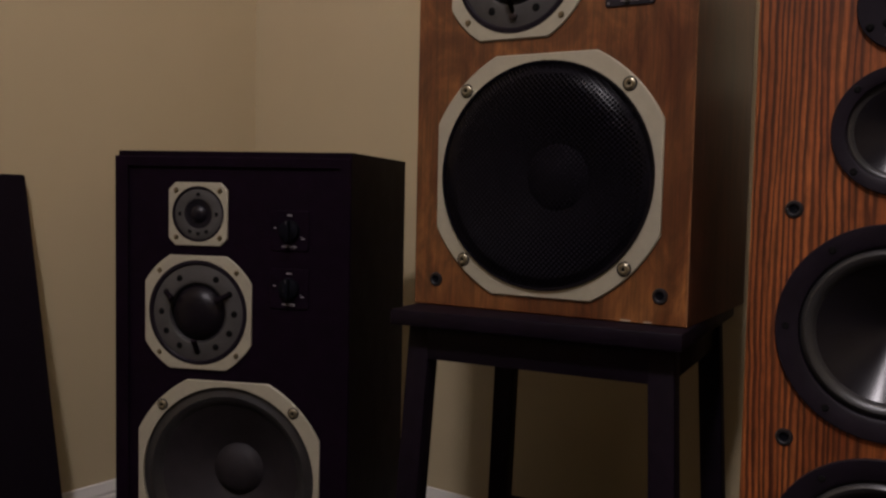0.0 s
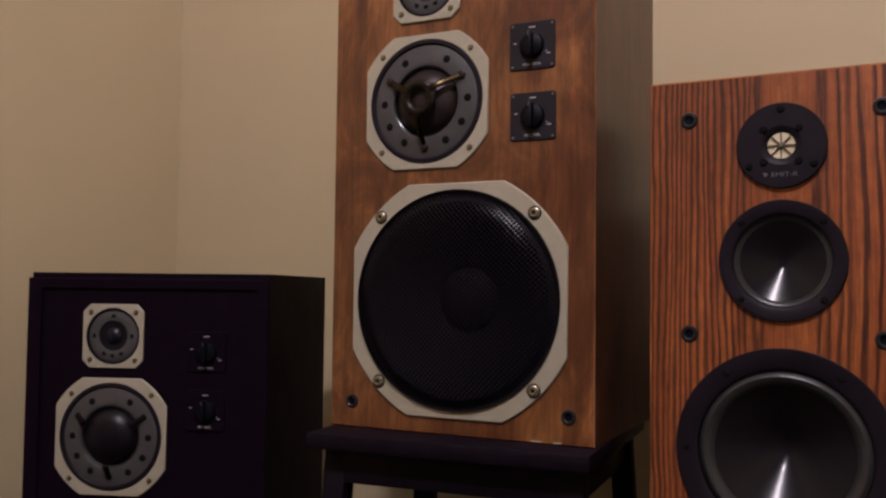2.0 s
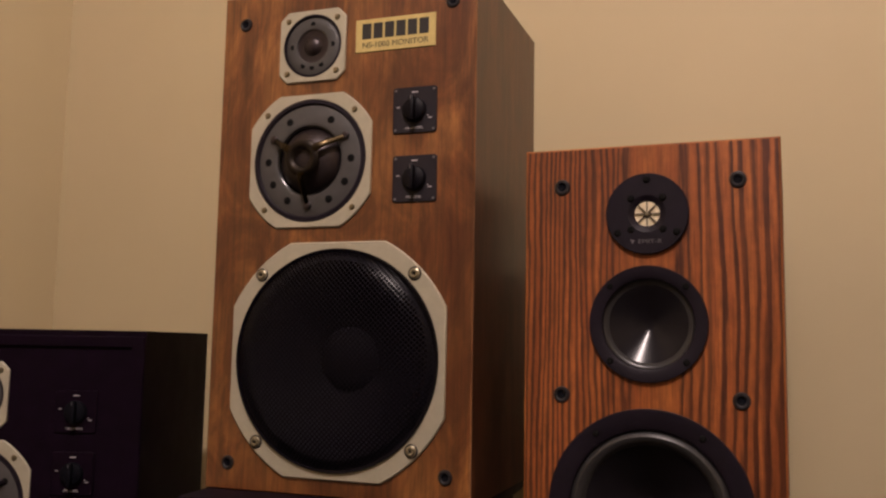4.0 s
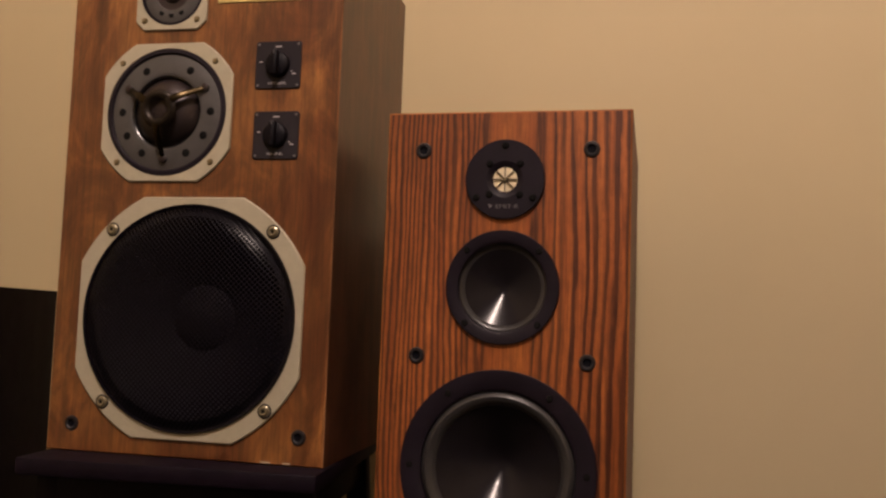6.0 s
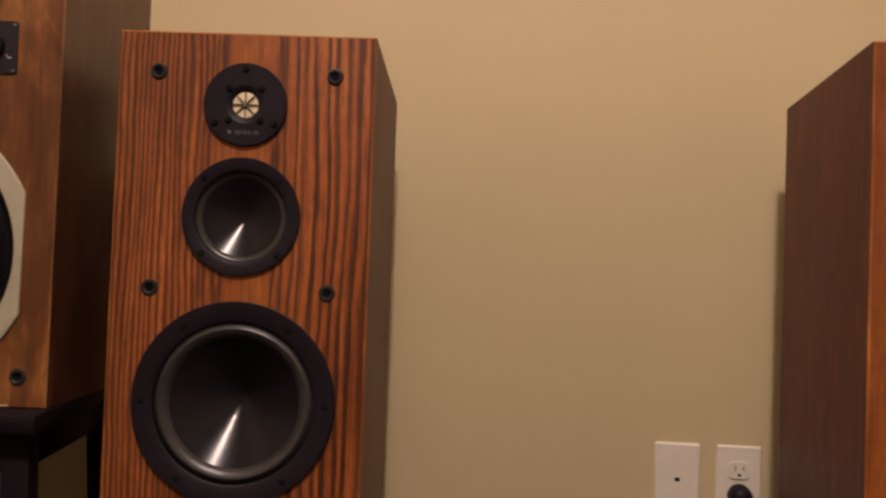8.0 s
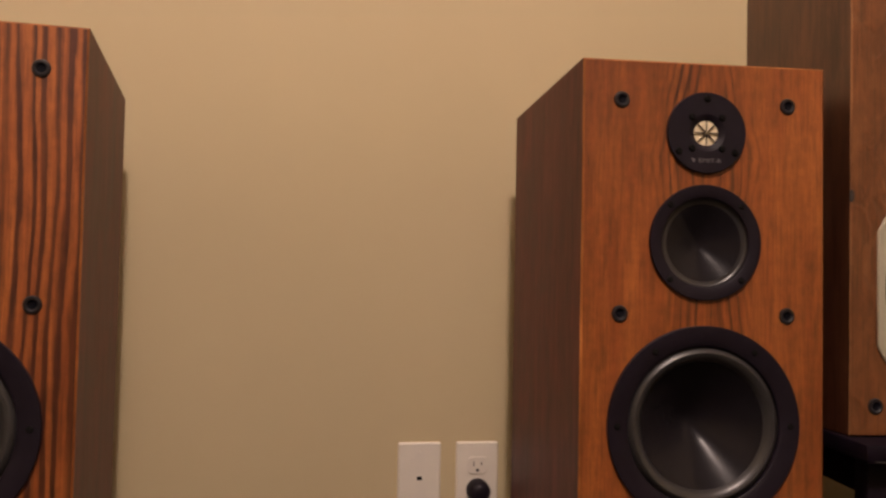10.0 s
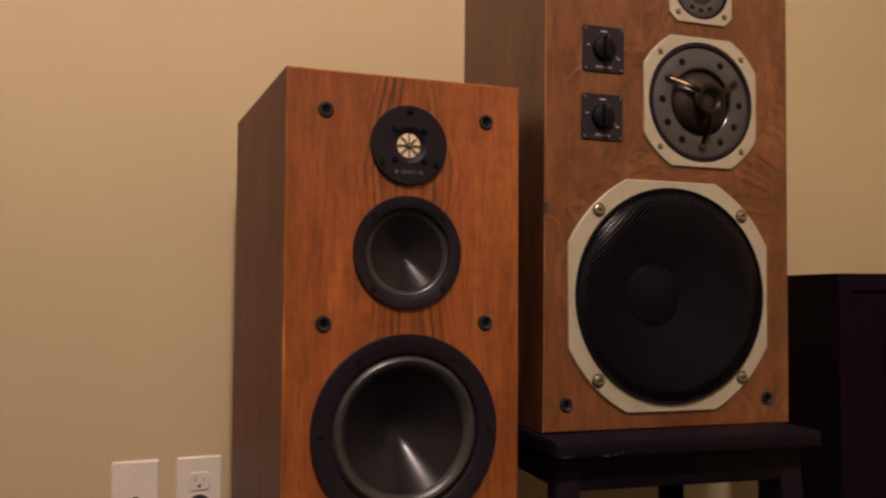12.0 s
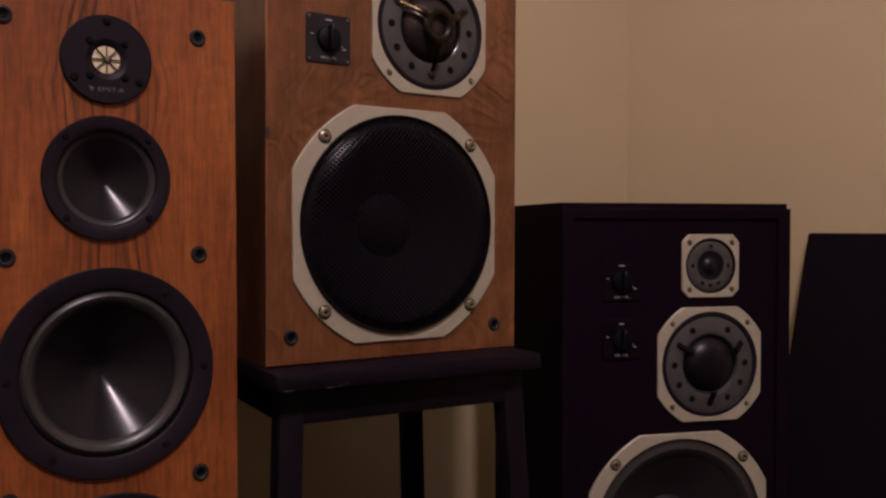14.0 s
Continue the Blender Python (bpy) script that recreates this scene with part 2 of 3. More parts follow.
ROLL = plain("dark_grey_rubber_roll", (0.028, 0.027, 0.028), 0.36)
POLY = plain("glossy_graphite_cone", (0.0105, 0.0090, 0.0112), 0.175, gloss=0.14, vary=0.1, bump=0.02)
SILVER = plain("silver_grey_painted_metal", (0.405, 0.376, 0.282), 0.45, 0.15, vary=0.05, scale=90)
RING_GREY = plain("grey_painted_ring", (0.056, 0.053, 0.052), 0.5, gloss=0.4)
DOME = plain("dark_metal_dome", (0.0300, 0.0215, 0.0220), 0.38, 0.5, vary=0.1, bump=0.02)
SOFT_DOME = plain("matt_purple_black_dome", (0.0060, 0.0042, 0.0070), 0.36, gloss=0.22, vary=0.1)
GUARD_BROWN = plain("dull_brown_guard_mesh", (0.0165, 0.0120, 0.0090), 0.36, 0.7, vary=0.2, scale=300)
NAVY_DOME = plain("blue_black_dome", (0.0060, 0.0050, 0.0095), 0.35, gloss=0.3, vary=0.1)
BRONZE = plain("bronze_wire", (0.034, 0.0245, 0.0125), 0.27, 1.0, vary=0.1, bump=0.02)
GLOSS_RING = plain("glossy_black_ring", (0.010, 0.009, 0.010), 0.2, gloss=0.6)
KNOB = plain("black_knob_plastic", (0.0032, 0.0024, 0.0046), 0.5, gloss=0.14)
MATT_WIRE = plain("matt_black_wire", (0.0070, 0.0045, 0.0070), 0.8, gloss=0.06)
DARK_WIRE = plain("dark_wire", (0.007, 0.006, 0.008), 0.6)
BRASS = plain("brass_screw", (0.29, 0.255, 0.170), 0.3, 0.7, bump=0.05)
OLD_BRASS = plain("dull_brass_screw", (0.24, 0.20, 0.125), 0.32, 0.85, bump=0.05)
SOCKET = plain("grey_brown_socket_plastic", (0.017, 0.0155, 0.017), 0.4, gloss=0.3)
NAVY = plain("dark_navy_hole", (0.0022, 0.0024, 0.0050), 0.7, gloss=0.1)
HOLE = plain("dark_hole", (0.006, 0.006, 0.006), 0.9, gloss=0.1)
GOLD = plain("gold_nameplate", (0.62, 0.50, 0.20), 0.38, 0.35, vary=0.06, scale=120)
INK = plain("black_print", (0.012, 0.011, 0.010), 0.5)
WHITE_INK = plain("white_print", (0.46, 0.44, 0.46), 0.5)
GREY_INK = plain("grey_print", (0.11, 0.105, 0.11), 0.5)
FILM = plain("cream_diaphragm", (0.72, 0.62, 0.42), 0.35, gloss=0.5)
OUTLET = plain("white_outlet_plastic", (0.74, 0.70, 0.61), 0.35, vary=0.03, bump=0.03)
PALE_WOOD = plain("bare_pale_wood", (0.42, 0.33, 0.24), 0.7)
SCUFF = plain("grey_scuffed_wood", (0.030, 0.026, 0.024), 0.6)
SLOT = plain("brown_slot", (0.12, 0.09, 0.06), 0.7)

# ---- mesh helpers
def mesh_of(name, verts, faces, sharp=35):
    me = bpy.data.meshes.new(name)
    me.from_pydata([tuple(p) for p in verts], [], faces)
    me.update()
    if sharp:
        me.shade_smooth()
        me.set_sharp_from_angle(angle=radians(sharp))
    return me


def mesh_bm(name, bm, sharp=35):
    me = bpy.data.meshes.new(name)
    bmesh.ops.recalc_face_normals(bm, faces=bm.faces)
    bm.to_mesh(me)
    bm.free()
    if sharp:
        me.shade_smooth()
        me.set_sharp_from_angle(angle=radians(sharp))
    return me


RECOLOURED = {}


def part(name, me, mat, parent, at=(0, 0, 0), label="", turn=(0, 0, 0)):
    if not me.materials:
        me.materials.append(mat)
    elif me.materials[0] != mat:
        key = (me.name, mat.name)
        if key not in RECOLOURED:
            RECOLOURED[key] = me.copy()
            RECOLOURED[key].materials[0] = mat
        me = RECOLOURED[key]
    ob = new(name, me)
    ob.parent = parent
    ob.matrix_basis = pose(*at, *turn)
    if label:
        tagged(ob, label)
    return ob


def thing(name, m, label, category, group=""):
    ob = new(name)
    ob.empty_display_size = 0.1
    ob.matrix_basis = m
    return tagged(ob, label, category, group)


def ring(r, n=64, cx=0.0, cz=0.0):
    return [(cx + r * math.sin(2 * math.pi * i / n), cz + r * math.cos(2 * math.pi * i / n)) for i in range(n)]


def cut_square(h, e, bow):
    """A square of half-width h whose straight sides reach to e; the clipped corners bow out to a diagonal of bow."""
    out = []
    c = bow * math.sqrt(2) - (h + e) / 2
    for sx, sz in ((1, 1), (1, -1), (-1, -1), (-1, 1)):
        arc = []
        for i in range(9):
            k = i / 8
            x = e * (1 - k) ** 2 + 2 * c * k * (1 - k) + h * k ** 2
            z = h * (1 - k) ** 2 + 2 * c * k * (1 - k) + e * k ** 2
            arc.append((sx * x, sz * z))
        out += arc if sx * sz > 0 else arc[::-1]
    return out


def rect(x0, x1, z0, z1):
    return [(x0, z0), (x1, z0), (x1, z1), (x0, z1)]


def round_rect(hx, hz, r, n=4):
    out = []
    for sx, sz, a0 in ((1, 1, 0), (-1, 1, 90), (-1, -1, 180), (1, -1, 270)):
        for i in range(n + 1):
            a = radians(a0 + 90 * i / n)
            out.append((sx * (hx - r) + r * math.cos(a), sz * (hz - r) + r * math.sin(a)))
    return out


def sheet(outer, holes, y0, y1, name="plate", rim=0.0):
    """A plate between y0 (front) and y1 with real holes; rim: a small chamfer at the front edge."""
    bm = bmesh.new()

    def loop(pts, y):
        vs = [bm.verts.new((x, y, z)) for x, z in pts]
        return vs, [bm.edges.new((vs[i], vs[(i + 1) % len(vs)])) for i in range(len(vs))]

    def skin(a, c):
        for i in range(len(a)):
            j = (i + 1) % len(a)
            bm.faces.new((a[i], a[j], c[j], c[i]))

    front = outer
    if rim:
        mx = sum(p[0] for p in outer) / len(outer)
        mz = sum(p[1] for p in outer) / len(outer)
        hx = max(abs(p[0] - mx) for p in outer)
        hz = max(abs(p[1] - mz) for p in outer)
        front = [(mx + (p[0] - mx) * (1 - rim / hx), mz + (p[1] - mz) * (1 - rim / hz)) for p in outer]
    ov, edges = loop(front, y0)
    edges = list(edges)
    inner = []
    for h in holes:
        hv, he = loop(h, y0)
        inner.append((h, hv))
        edges += he
    bmesh.ops.triangle_fill(bm, edges=edges, use_beauty=True, normal=(0, -1, 0))
    last = ov
    if rim:
        mid, _ = loop(outer, y0 + rim)
        skin(ov, mid)
        last = mid
    back, _ = loop(outer, y1)
    skin(last, back)
    for h, hv in inner:
        hb, _ = loop(h, y1)
        skin(hv, hb)
    if not holes:
        bm.faces.new(back)
    return mesh_bm(name, bm, 30)


def carcass(w, h, d, holes, bev, name="cabinet"):
    """A box with a bevelled front edge and round openings in its baffle; base centre at the front."""
    bm = bmesh.new()
    x = w / 2

    def loop(pts, y):
        vs = [bm.verts.new((px, y, pz)) for px, pz in pts]
        return vs, [bm.edges.new((vs[i], vs[(i + 1) % len(vs)])) for i in range(len(vs))]

    def skin(a, c):
        for i in range(len(a)):
            j = (i + 1) % len(a)
            bm.faces.new((a[i], a[j], c[j], c[i]))

    a, edges = loop(rect(-x + bev, x - bev, bev, h - bev), 0)
    edges = list(edges)
    tubes = []
    for cx, cz, r in holes:
        pts = ring(r, 64, cx, cz)
        hv, he = loop(pts, 0)
        edges += he
        tubes.append((pts, hv))
    bmesh.ops.triangle_fill(bm, edges=edges, use_beauty=True, normal=(0, -1, 0))
    c, _ = loop(rect(-x, x, 0, h), bev)
    skin(a, c)
    e, _ = loop(rect(-x, x, 0, h), d)
    skin(c, e)
    bm.faces.new(e)
    for pts, hv in tubes:
        hb, _ = loop(pts, 0.022)
        skin(hv, hb)
    return mesh_bm(name, bm, 25)


def side_and_edge(ob, side, edge):
    """Give the sides, top and back of a cabinet a darker material, and its front edges a worn one."""
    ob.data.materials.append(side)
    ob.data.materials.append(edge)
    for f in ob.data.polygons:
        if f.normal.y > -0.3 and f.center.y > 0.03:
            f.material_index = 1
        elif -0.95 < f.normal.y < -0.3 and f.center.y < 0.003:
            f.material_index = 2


def lathe(profile, n=64, name="turned", sharp=40):
    """Turn (r, y) points about the y axis."""
    verts, faces, rows = [], [], []
    for r, y in profile:
        if r < 1e-6:
            rows.append([len(verts)] * n)
            verts.append((0, y, 0))
        else:
            rows.append(list(range(len(verts), len(verts) + n)))
            verts += [(px, y, pz) for px, pz in ring(r, n)]
    for a, c in zip(rows, rows[1:]):
        for i in range(n):
            j = (i + 1) % n
            f = []
            for k in (a[i], a[j], c[j], c[i]):
                if k not in f:
                    f.append(k)
            if len(f) > 2:
                faces.append(f)
    return mesh_of(name, verts, faces, sharp)


def block(sx, sy, sz, bev=0.002, name="block", seg=2, at=(0, 0, 0)):
    bm = bmesh.new()
    bmesh.ops.create_cube(bm, size=1)
    for p in bm.verts:
        p.co = Vector((p.co.x * sx + at[0], p.co.y * sy + at[1], p.co.z * sz + at[2]))
    if bev:
        bmesh.ops.bevel(bm, geom=bm.edges[:], offset=bev, segments=seg, affect="EDGES", profile=0.5)
    return mesh_bm(name, bm)


def letters(text, size, name="lettering", wide=1.0):
    """Flat lettering from the built-in font, facing -y, centred."""
    cu = bpy.data.curves.new(name, "FONT")
    cu.body, cu.size, cu.extrude = text, size, 0.0001
    cu.align_x, cu.align_y = "CENTER", "CENTER"
    tmp = bpy.data.objects.new(name, cu)
    scene.collection.objects.link(tmp)
    me = bpy.data.meshes.new_from_object(tmp.evaluated_get(bpy.context.evaluated_depsgraph_get()))
    bpy.data.objects.remove(tmp)
    me.transform(Matrix.Diagonal((wide, 1, 1, 1)))
    me.transform(pose(0, 0, 0, 90))
    me.name = name
    return me


def wires(name, radius, pitch, wire, shape):
    """A round woven sheet: a lattice of small square openings, set on the diagonal and domed by shape(r)."""
    verts, faces, index = [], [], {}
    n = int(radius / pitch * 1.5) + 2
    k = pitch * math.sqrt(0.5)

    def corner(i, j):
        if (i, j) not in index:
            x, z = (i - j) * k, (i + j) * k
            index[i, j] = len(verts)
            verts.append((x, shape(math.hypot(x, z)), z))
        return index[i, j]

    t = wire / pitch
    for i in range(-n, n):
        for j in range(-n, n):
            cx, cz = (i - j) * k, (i + j + 1) * k
            if math.hypot(cx, cz) > radius - pitch * 0.5:
                continue
            o = [corner(i, j), corner(i + 1, j), corner(i + 1, j + 1), corner(i, j + 1)]
            q = []
            for c in o:
                x, y, z = verts[c]
                x, z = x + (cx - x) * t, z + (cz - z) * t
                q.append(len(verts))
                verts.append((x, shape(math.hypot(x, z)) + wire * 0.13, z))
            for a in range(4):
                e = (a + 1) % 4
                faces.append((o[a], o[e], q[e], q[a]))
    return mesh_of(name, verts, faces, 80)


def tube(points, r, name="rod", n=8, swell=1.0, flat=1.0):
    """A rod along a few points; swell: how much wider it ends than it starts; flat: its thickness by its width."""
    verts, faces = [], []
    pts = [Vector(p) for p in points]
    for i, p in enumerate(pts):
        d = (pts[min(i + 1, len(pts) - 1)] - pts[max(i - 1, 0)]).normalized()
        grow = 1 + (swell - 1) * i / (len(pts) - 1)
        side = d.cross(Vector((0, 1, 0)) if abs(d.y) < 0.95 else Vector((1, 0, 0))).normalized()
        up = d.cross(side)
        for k in range(n):
            a = 2 * math.pi * k / n
            verts.append(p + side * (r * grow * math.cos(a)) + up * (r * flat * math.sin(a)))
    for i in range(len(pts) - 1):
        for k in range(n):
            e = (k + 1) % n
            faces.append((i * n + k, i * n + e, (i + 1) * n + e, (i + 1) * n + k))
    faces += [tuple(range(n)), tuple(range((len(pts) - 1) * n, len(pts) * n))]
    return mesh_of(name, verts, faces, 50)


# ---- room
XL, XR, YB, TOP = -1.899, 1.866, -8.0, 3.06
T = 0.12


def slab(name, x0, x1, y0, y1, z0, z1, mat, label, category):
    ob = new(name, block(x1 - x0, y1 - y0, z1 - z0, 0, name, at=((x0 + x1) / 2, (y0 + y1) / 2, (z0 + z1) / 2)))
    ob.data.materials.append(mat)
    return tagged(ob, label, category, kind="structure")


slab("floor", XL - T, XR + T, YB - T, T, -0.1, 0, CARPET, "short grey-brown carpet over the room's floor", "floor")
slab("ceiling", XL - T, XR + T, YB - T, T, TOP, TOP + 0.1, CEILING, "plain white painted ceiling", "ceiling")
slab("wall_north", XL - T, XR + T, 0, T, 0, TOP, WALL, "warm beige painted wall behind the loudspeakers", "wall")
slab("wall_west", XL - T, XL, YB, 0, 0, TOP, WALL, "warm beige painted side wall", "wall")
slab("wall_east", XR, XR + T, YB, 0, 0, TOP, WALL, "warm beige painted side wall", "wall")
slab("wall_south", XL - T, XR + T, YB - T, YB, 0, TOP, WALL, "warm beige painted wall behind the camera", "wall")


def skirting(name, length, m):
    """A moulded baseboard, run along x, its back at y = 0."""
    prof = [(0, 0), (-0.014, 0), (-0.014, 0.070), (-0.011, 0.076), (-0.011, 0.082), (-0.006, 0.094), (-0.004, 0.1005), (0, 0.102)]
    n = len(prof)
    verts = [(x, y, z) for x in (0, length) for y, z in prof]
    faces = [(i, (i + 1) % n, n + (i + 1) % n, n + i) for i in range(n)] + [tuple(range(n)), tuple(range(n, 2 * n))]
    ob = new(name, mesh_of(name, verts, faces, 20))
    ob.data.materials.append(TRIM)
    ob.matrix_basis = m
    return tagged(ob, "white painted moulded baseboard along the wall", "baseboard", kind="structure")


skirting("baseboard_north", XR - XL - 0.03, pose(XL + 0.015, 0, 0))
skirting("baseboard_west", -YB, pose(XL, YB, 0, 0, 0, 90))
skirting("baseboard_east", -YB, pose(XR, 0, 0, 0, 0, -90))


# ---- shared pieces
SCREW_BIG = lathe([(0, -0.0018), (0.0022, -0.002), (0.0026, -0.0045), (0.0046, -0.0048), (0.0052, -0.0025), (0.0060, -0.0022), (0.0072, -0.0014), (0.0074, 0)], 20, "bolt")
WASHER = lathe([(0.0070, -0.0009), (0.0086, -0.0009), (0.0092, 0)], 20, "washer")
BOLT_SOCKET = lathe([(0, -0.0022), (0.0023, -0.0023)], 6, "bolt_socket")
SCREW_SMALL = lathe([(0, -0.0022), (0.0014, -0.0026), (0.0030, -0.0022), (0.0042, 0)], 14, "screw")
SCREW_TINY = lathe([(0, -0.0008), (0.0014, -0.0007), (0.0018, 0)], 10, "screw")
SOCKET_ME = lathe([(0, -0.0003), (0.0046, -0.0004), (0.0052, -0.0018), (0.0064, -0.0026), (0.0086, -0.0022), (0.0097, 0.0002)], 24, "grille_socket")
SOCKET_HOLE = lathe([(0, -0.0007), (0.0044, -0.0008), (0.0050, -0.0012)], 20, "socket_hole")
VENT = lathe([(0, -0.0002), (0.0047, -0.0002), (0.0054, 0.0003)], 16, "vent_hole")
VENT_SMALL = lathe([(0, -0.0002), (0.0034, -0.0002), (0.0040, 0.0003)], 14, "vent_hole")
MESH_GRILLE = wires("mesh_grille", 0.1405, 0.0047, 0.0014, lambda r: -0.004 - 0.021 * (1 - min(1.0, r / 0.141) ** 7))


def four(name, me, mat, parent, h, y):
    for sx in (-1, 1):
        for sz in (-1, 1):
            part(name, me, mat, parent, (sx * h, y, sz * h))


def woofer(body, u, w, covered, size=1.0):
    """A 30 cm woofer in an eight-sided silver frame; covered: under a black wire mesh."""
    f = part("woofer", sheet(cut_square(0.152, 0.0680, 0.1650), [ring(0.1435, 72)], -0.004, 0.0, "woofer", 0.0012), SILVER, body, (u, 0, w), "woofer in an eight-sided silver frame")
    four("bolt", SCREW_BIG, BRASS, f, 0.1095, -0.004)
    four("bolt_socket", BOLT_SOCKET, HOLE, f, 0.1095, -0.004)
    four("washer", WASHER, DARK_WIRE, f, 0.1095, -0.004)
    if covered:
        part("mesh_rim", lathe([(0.1385, -0.0045), (0.139, -0.0065), (0.1425, -0.0075), (0.1434, -0.005), (0.1434, 0.004)], 72, "mesh_rim"), BLACK_WIRE, f)
        part("mesh_grille", MESH_GRILLE, BLACK_WIRE, f, label="domed black woven mesh")
        cone, cap = BLACK_PAPER, BLACK_PAPER
    else:
        cone, cap = GREY_PAPER, GREY_PAPER
    part("surround", lathe([(0.1436, 0.0005), (0.139, 0.001), (0.134, -0.001), (0.128, -0.0035), (0.121, -0.001), (0.116, 0.004), (0.113, 0.006)], 72, "surround"), BLACK_PAPER if covered else BLACK_RUBBER, f)
    part("cone", lathe([(0.1135, 0.0055), (0.10, 0.013), (0.08, 0.0245), (0.06, 0.035), (0.041, 0.044)], 72, "cone"), cone, f)
    part("dust_cap", lathe([(0.0425, 0.0435), (0.036, 0.036), (0.026, 0.031), (0.013, 0.0283), (0, 0.0275)], 48, "dust_cap"), cap, f)
    f.scale = (size, size, size)
    return f


def midrange(body, u, w, arm, size=1.0):
    """A dome midrange in a silver frame: grey vented ring, dark dome, three guard arms."""
    f = part("midrange", sheet(cut_square(0.09, 0.0475, 0.1010), [ring(0.0832)], -0.0035, 0.0, "midrange", 0.001), SILVER, body, (u, 0, w), "midrange dome in an eight-sided silver frame")
    four("screw", SCREW_SMALL, OLD_BRASS, f, 0.065, -0.0035)
    part("gasket", lathe([(0.0834, -0.001), (0.0822, -0.004), (0.0775, -0.0045), (0.0755, -0.0025), (0.0755, 0.001)], 64, "gasket"), BLACK_PLASTIC, f)
    part("vent_ring", lathe([(0.0775, -0.0005), (0.074, -0.0022), (0.052, -0.0035), (0.0485, -0.0033), (0.0478, -0.0028), (0.0478, 0.002)], 64, "vent_ring"), RING_GREY, f, label="grey ring with round vents")
    part("dome_ring", lathe([(0.0479, -0.0029), (0.0470, -0.0026), (0.0445, -0.0008), (0.0437, 0.0012), (0.0437, 0.006)], 64, "dome_ring"), GLOSS_RING if arm == BRONZE else DARK_WIRE, f)
    for k in range(1, 12):
        a = radians(30 * k)
        part("vent_hole", VENT, HOLE, f, (0.0612 * math.sin(a), -0.0031, 0.0612 * math.cos(a)))
    bright = arm == BRONZE
    part("dome", lathe([(0.0446, 0.004), (0.0425, 0.0), (0.0385, -0.0055), (0.032, -0.0108), (0.024, -0.0146), (0.014, -0.0170), (0, -0.0178)], 48, "dome"), DOME if bright else SOFT_DOME, f)
    for k in (60, 180, 300):
        s, c = math.sin(radians(k)), math.cos(radians(k))
        reach = ((0.0615, -0.0035), (0.0560, -0.0068), (0.050, -0.0108), (0.042, -0.0166), (0.034, -0.0216), (0.027, -0.0243), (0.0205, -0.0254))
        pts = [(r * s, y, r * c) for r, y in (reach if bright else reach[:4])]
        part("guard_arm", tube(pts, 0.0030 if bright else 0.0036, "guard_arm", 14, 1.8 if bright else 1.4, 0.4 if bright else 1.0), arm, f)
        if bright:
            part("arm_rivet", VENT, DOME, f, (0.0612 * s, -0.0062, 0.0612 * c))
    if bright:
        part("guard_ring", lathe([(0.0245, -0.0234), (0.0230, -0.0250), (0.0200, -0.0262), (0.0165, -0.0260), (0.0135, -0.0246), (0.0120, -0.0226), (0.0140, -0.0218), (0.0200, -0.0222), (0.0245, -0.0234)], 48, "guard_ring"), GUARD_BROWN, f)
    f.scale = (size, size, size)
    return f


def tweeter(body, u, w, size=1.0):
    """A small dome tweeter in a silver frame with clipped corners."""
    f = part("tweeter", sheet(cut_square(0.0495, 0.0375, 0.0618), [ring(0.0437, 48)], -0.0035, 0.0, "tweeter", 0.0009), SILVER, body, (u, 0, w), "tweeter dome in a clipped silver frame")
    four("screw", SCREW_SMALL, OLD_BRASS, f, 0.0367, -0.0035)
    part("gasket", lathe([(0.0438, -0.001), (0.043, -0.004), (0.0408, -0.004), (0.040, 0.001)], 48, "gasket"), BLACK_PLASTIC, f)
    part("vent_ring", lathe([(0.0405, -0.0005), (0.038, -0.002), (0.026, -0.003), (0.0235, -0.0022), (0.0228, 0.001)], 48, "vent_ring"), RING_GREY, f)
    for k in (0, 90, 153, 180, 207, 270):
        a = radians(k)
        part("vent_hole", VENT_SMALL, HOLE, f, (0.0298 * math.sin(a), -0.0026, 0.0298 * math.cos(a)))
    part("dome", lathe([(0.023, -0.0008), (0.0205, -0.0002), (0.0135, -0.0004), (0.0115, -0.0030), (0.0065, -0.0058), (0, -0.0066)], 32, "dome"), DOME if size == 1.0 else NAVY_DOME, f)
    f.scale = (size, size, size)
    return f


def control(body, u, w, word, visible):
    """A square level control: black plate, round knob with a grip bar, printed marks."""
    f = part("level_control", sheet(round_rect(0.0303, 0.0303, 0.004), [], -0.0022, 0.0, "level_control", 0.0007), CONTROL_PLATE if visible else BLACK_VENEER, body, (u, 0, w), "square black level control plate")
    if visible:
        four("screw", SCREW_TINY, GREY_INK, f, 0.0262, -0.0022)
    part("knob", lathe([(0, -0.0085), (0.0140, -0.0085), (0.0152, -0.0075), (0.0162, -0.0022)], 36, "knob"), KNOB if visible else NAVY, f)
    part("grip", block(0.0078, 0.011, 0.0325, 0.0030, "grip"), KNOB if visible else NAVY, f, (0, -0.012, 0))
    part("pointer", block(0.0010, 0.0004, 0.0045, 0, "pointer"), GREY_INK, f, (0, -0.0177, 0.0125))
    part("lettering", letters(word, 0.0046), WHITE_INK, f, (0, -0.0024, -0.0238))
    part("print_bar", block(0.0085, 0.0004, 0.0015, 0, "print_bar"), WHITE_INK, f, (0, -0.0024, 0.0232))
    part("print_bar", block(0.0040, 0.0004, 0.0012, 0, "print_bar"), WHITE_INK, f, (-0.0225, -0.0024, 0.004))
    part("print_bar", block(0.0050, 0.0004, 0.0013, 0, "print_bar"), WHITE_INK, f, (0.0215, -0.0024, -0.0115))
    part("print_bar", block(0.0014, 0.0004, 0.0014, 0, "print_bar"), WHITE_INK, f, (0.0185, -0.0024, -0.0085))
    return f


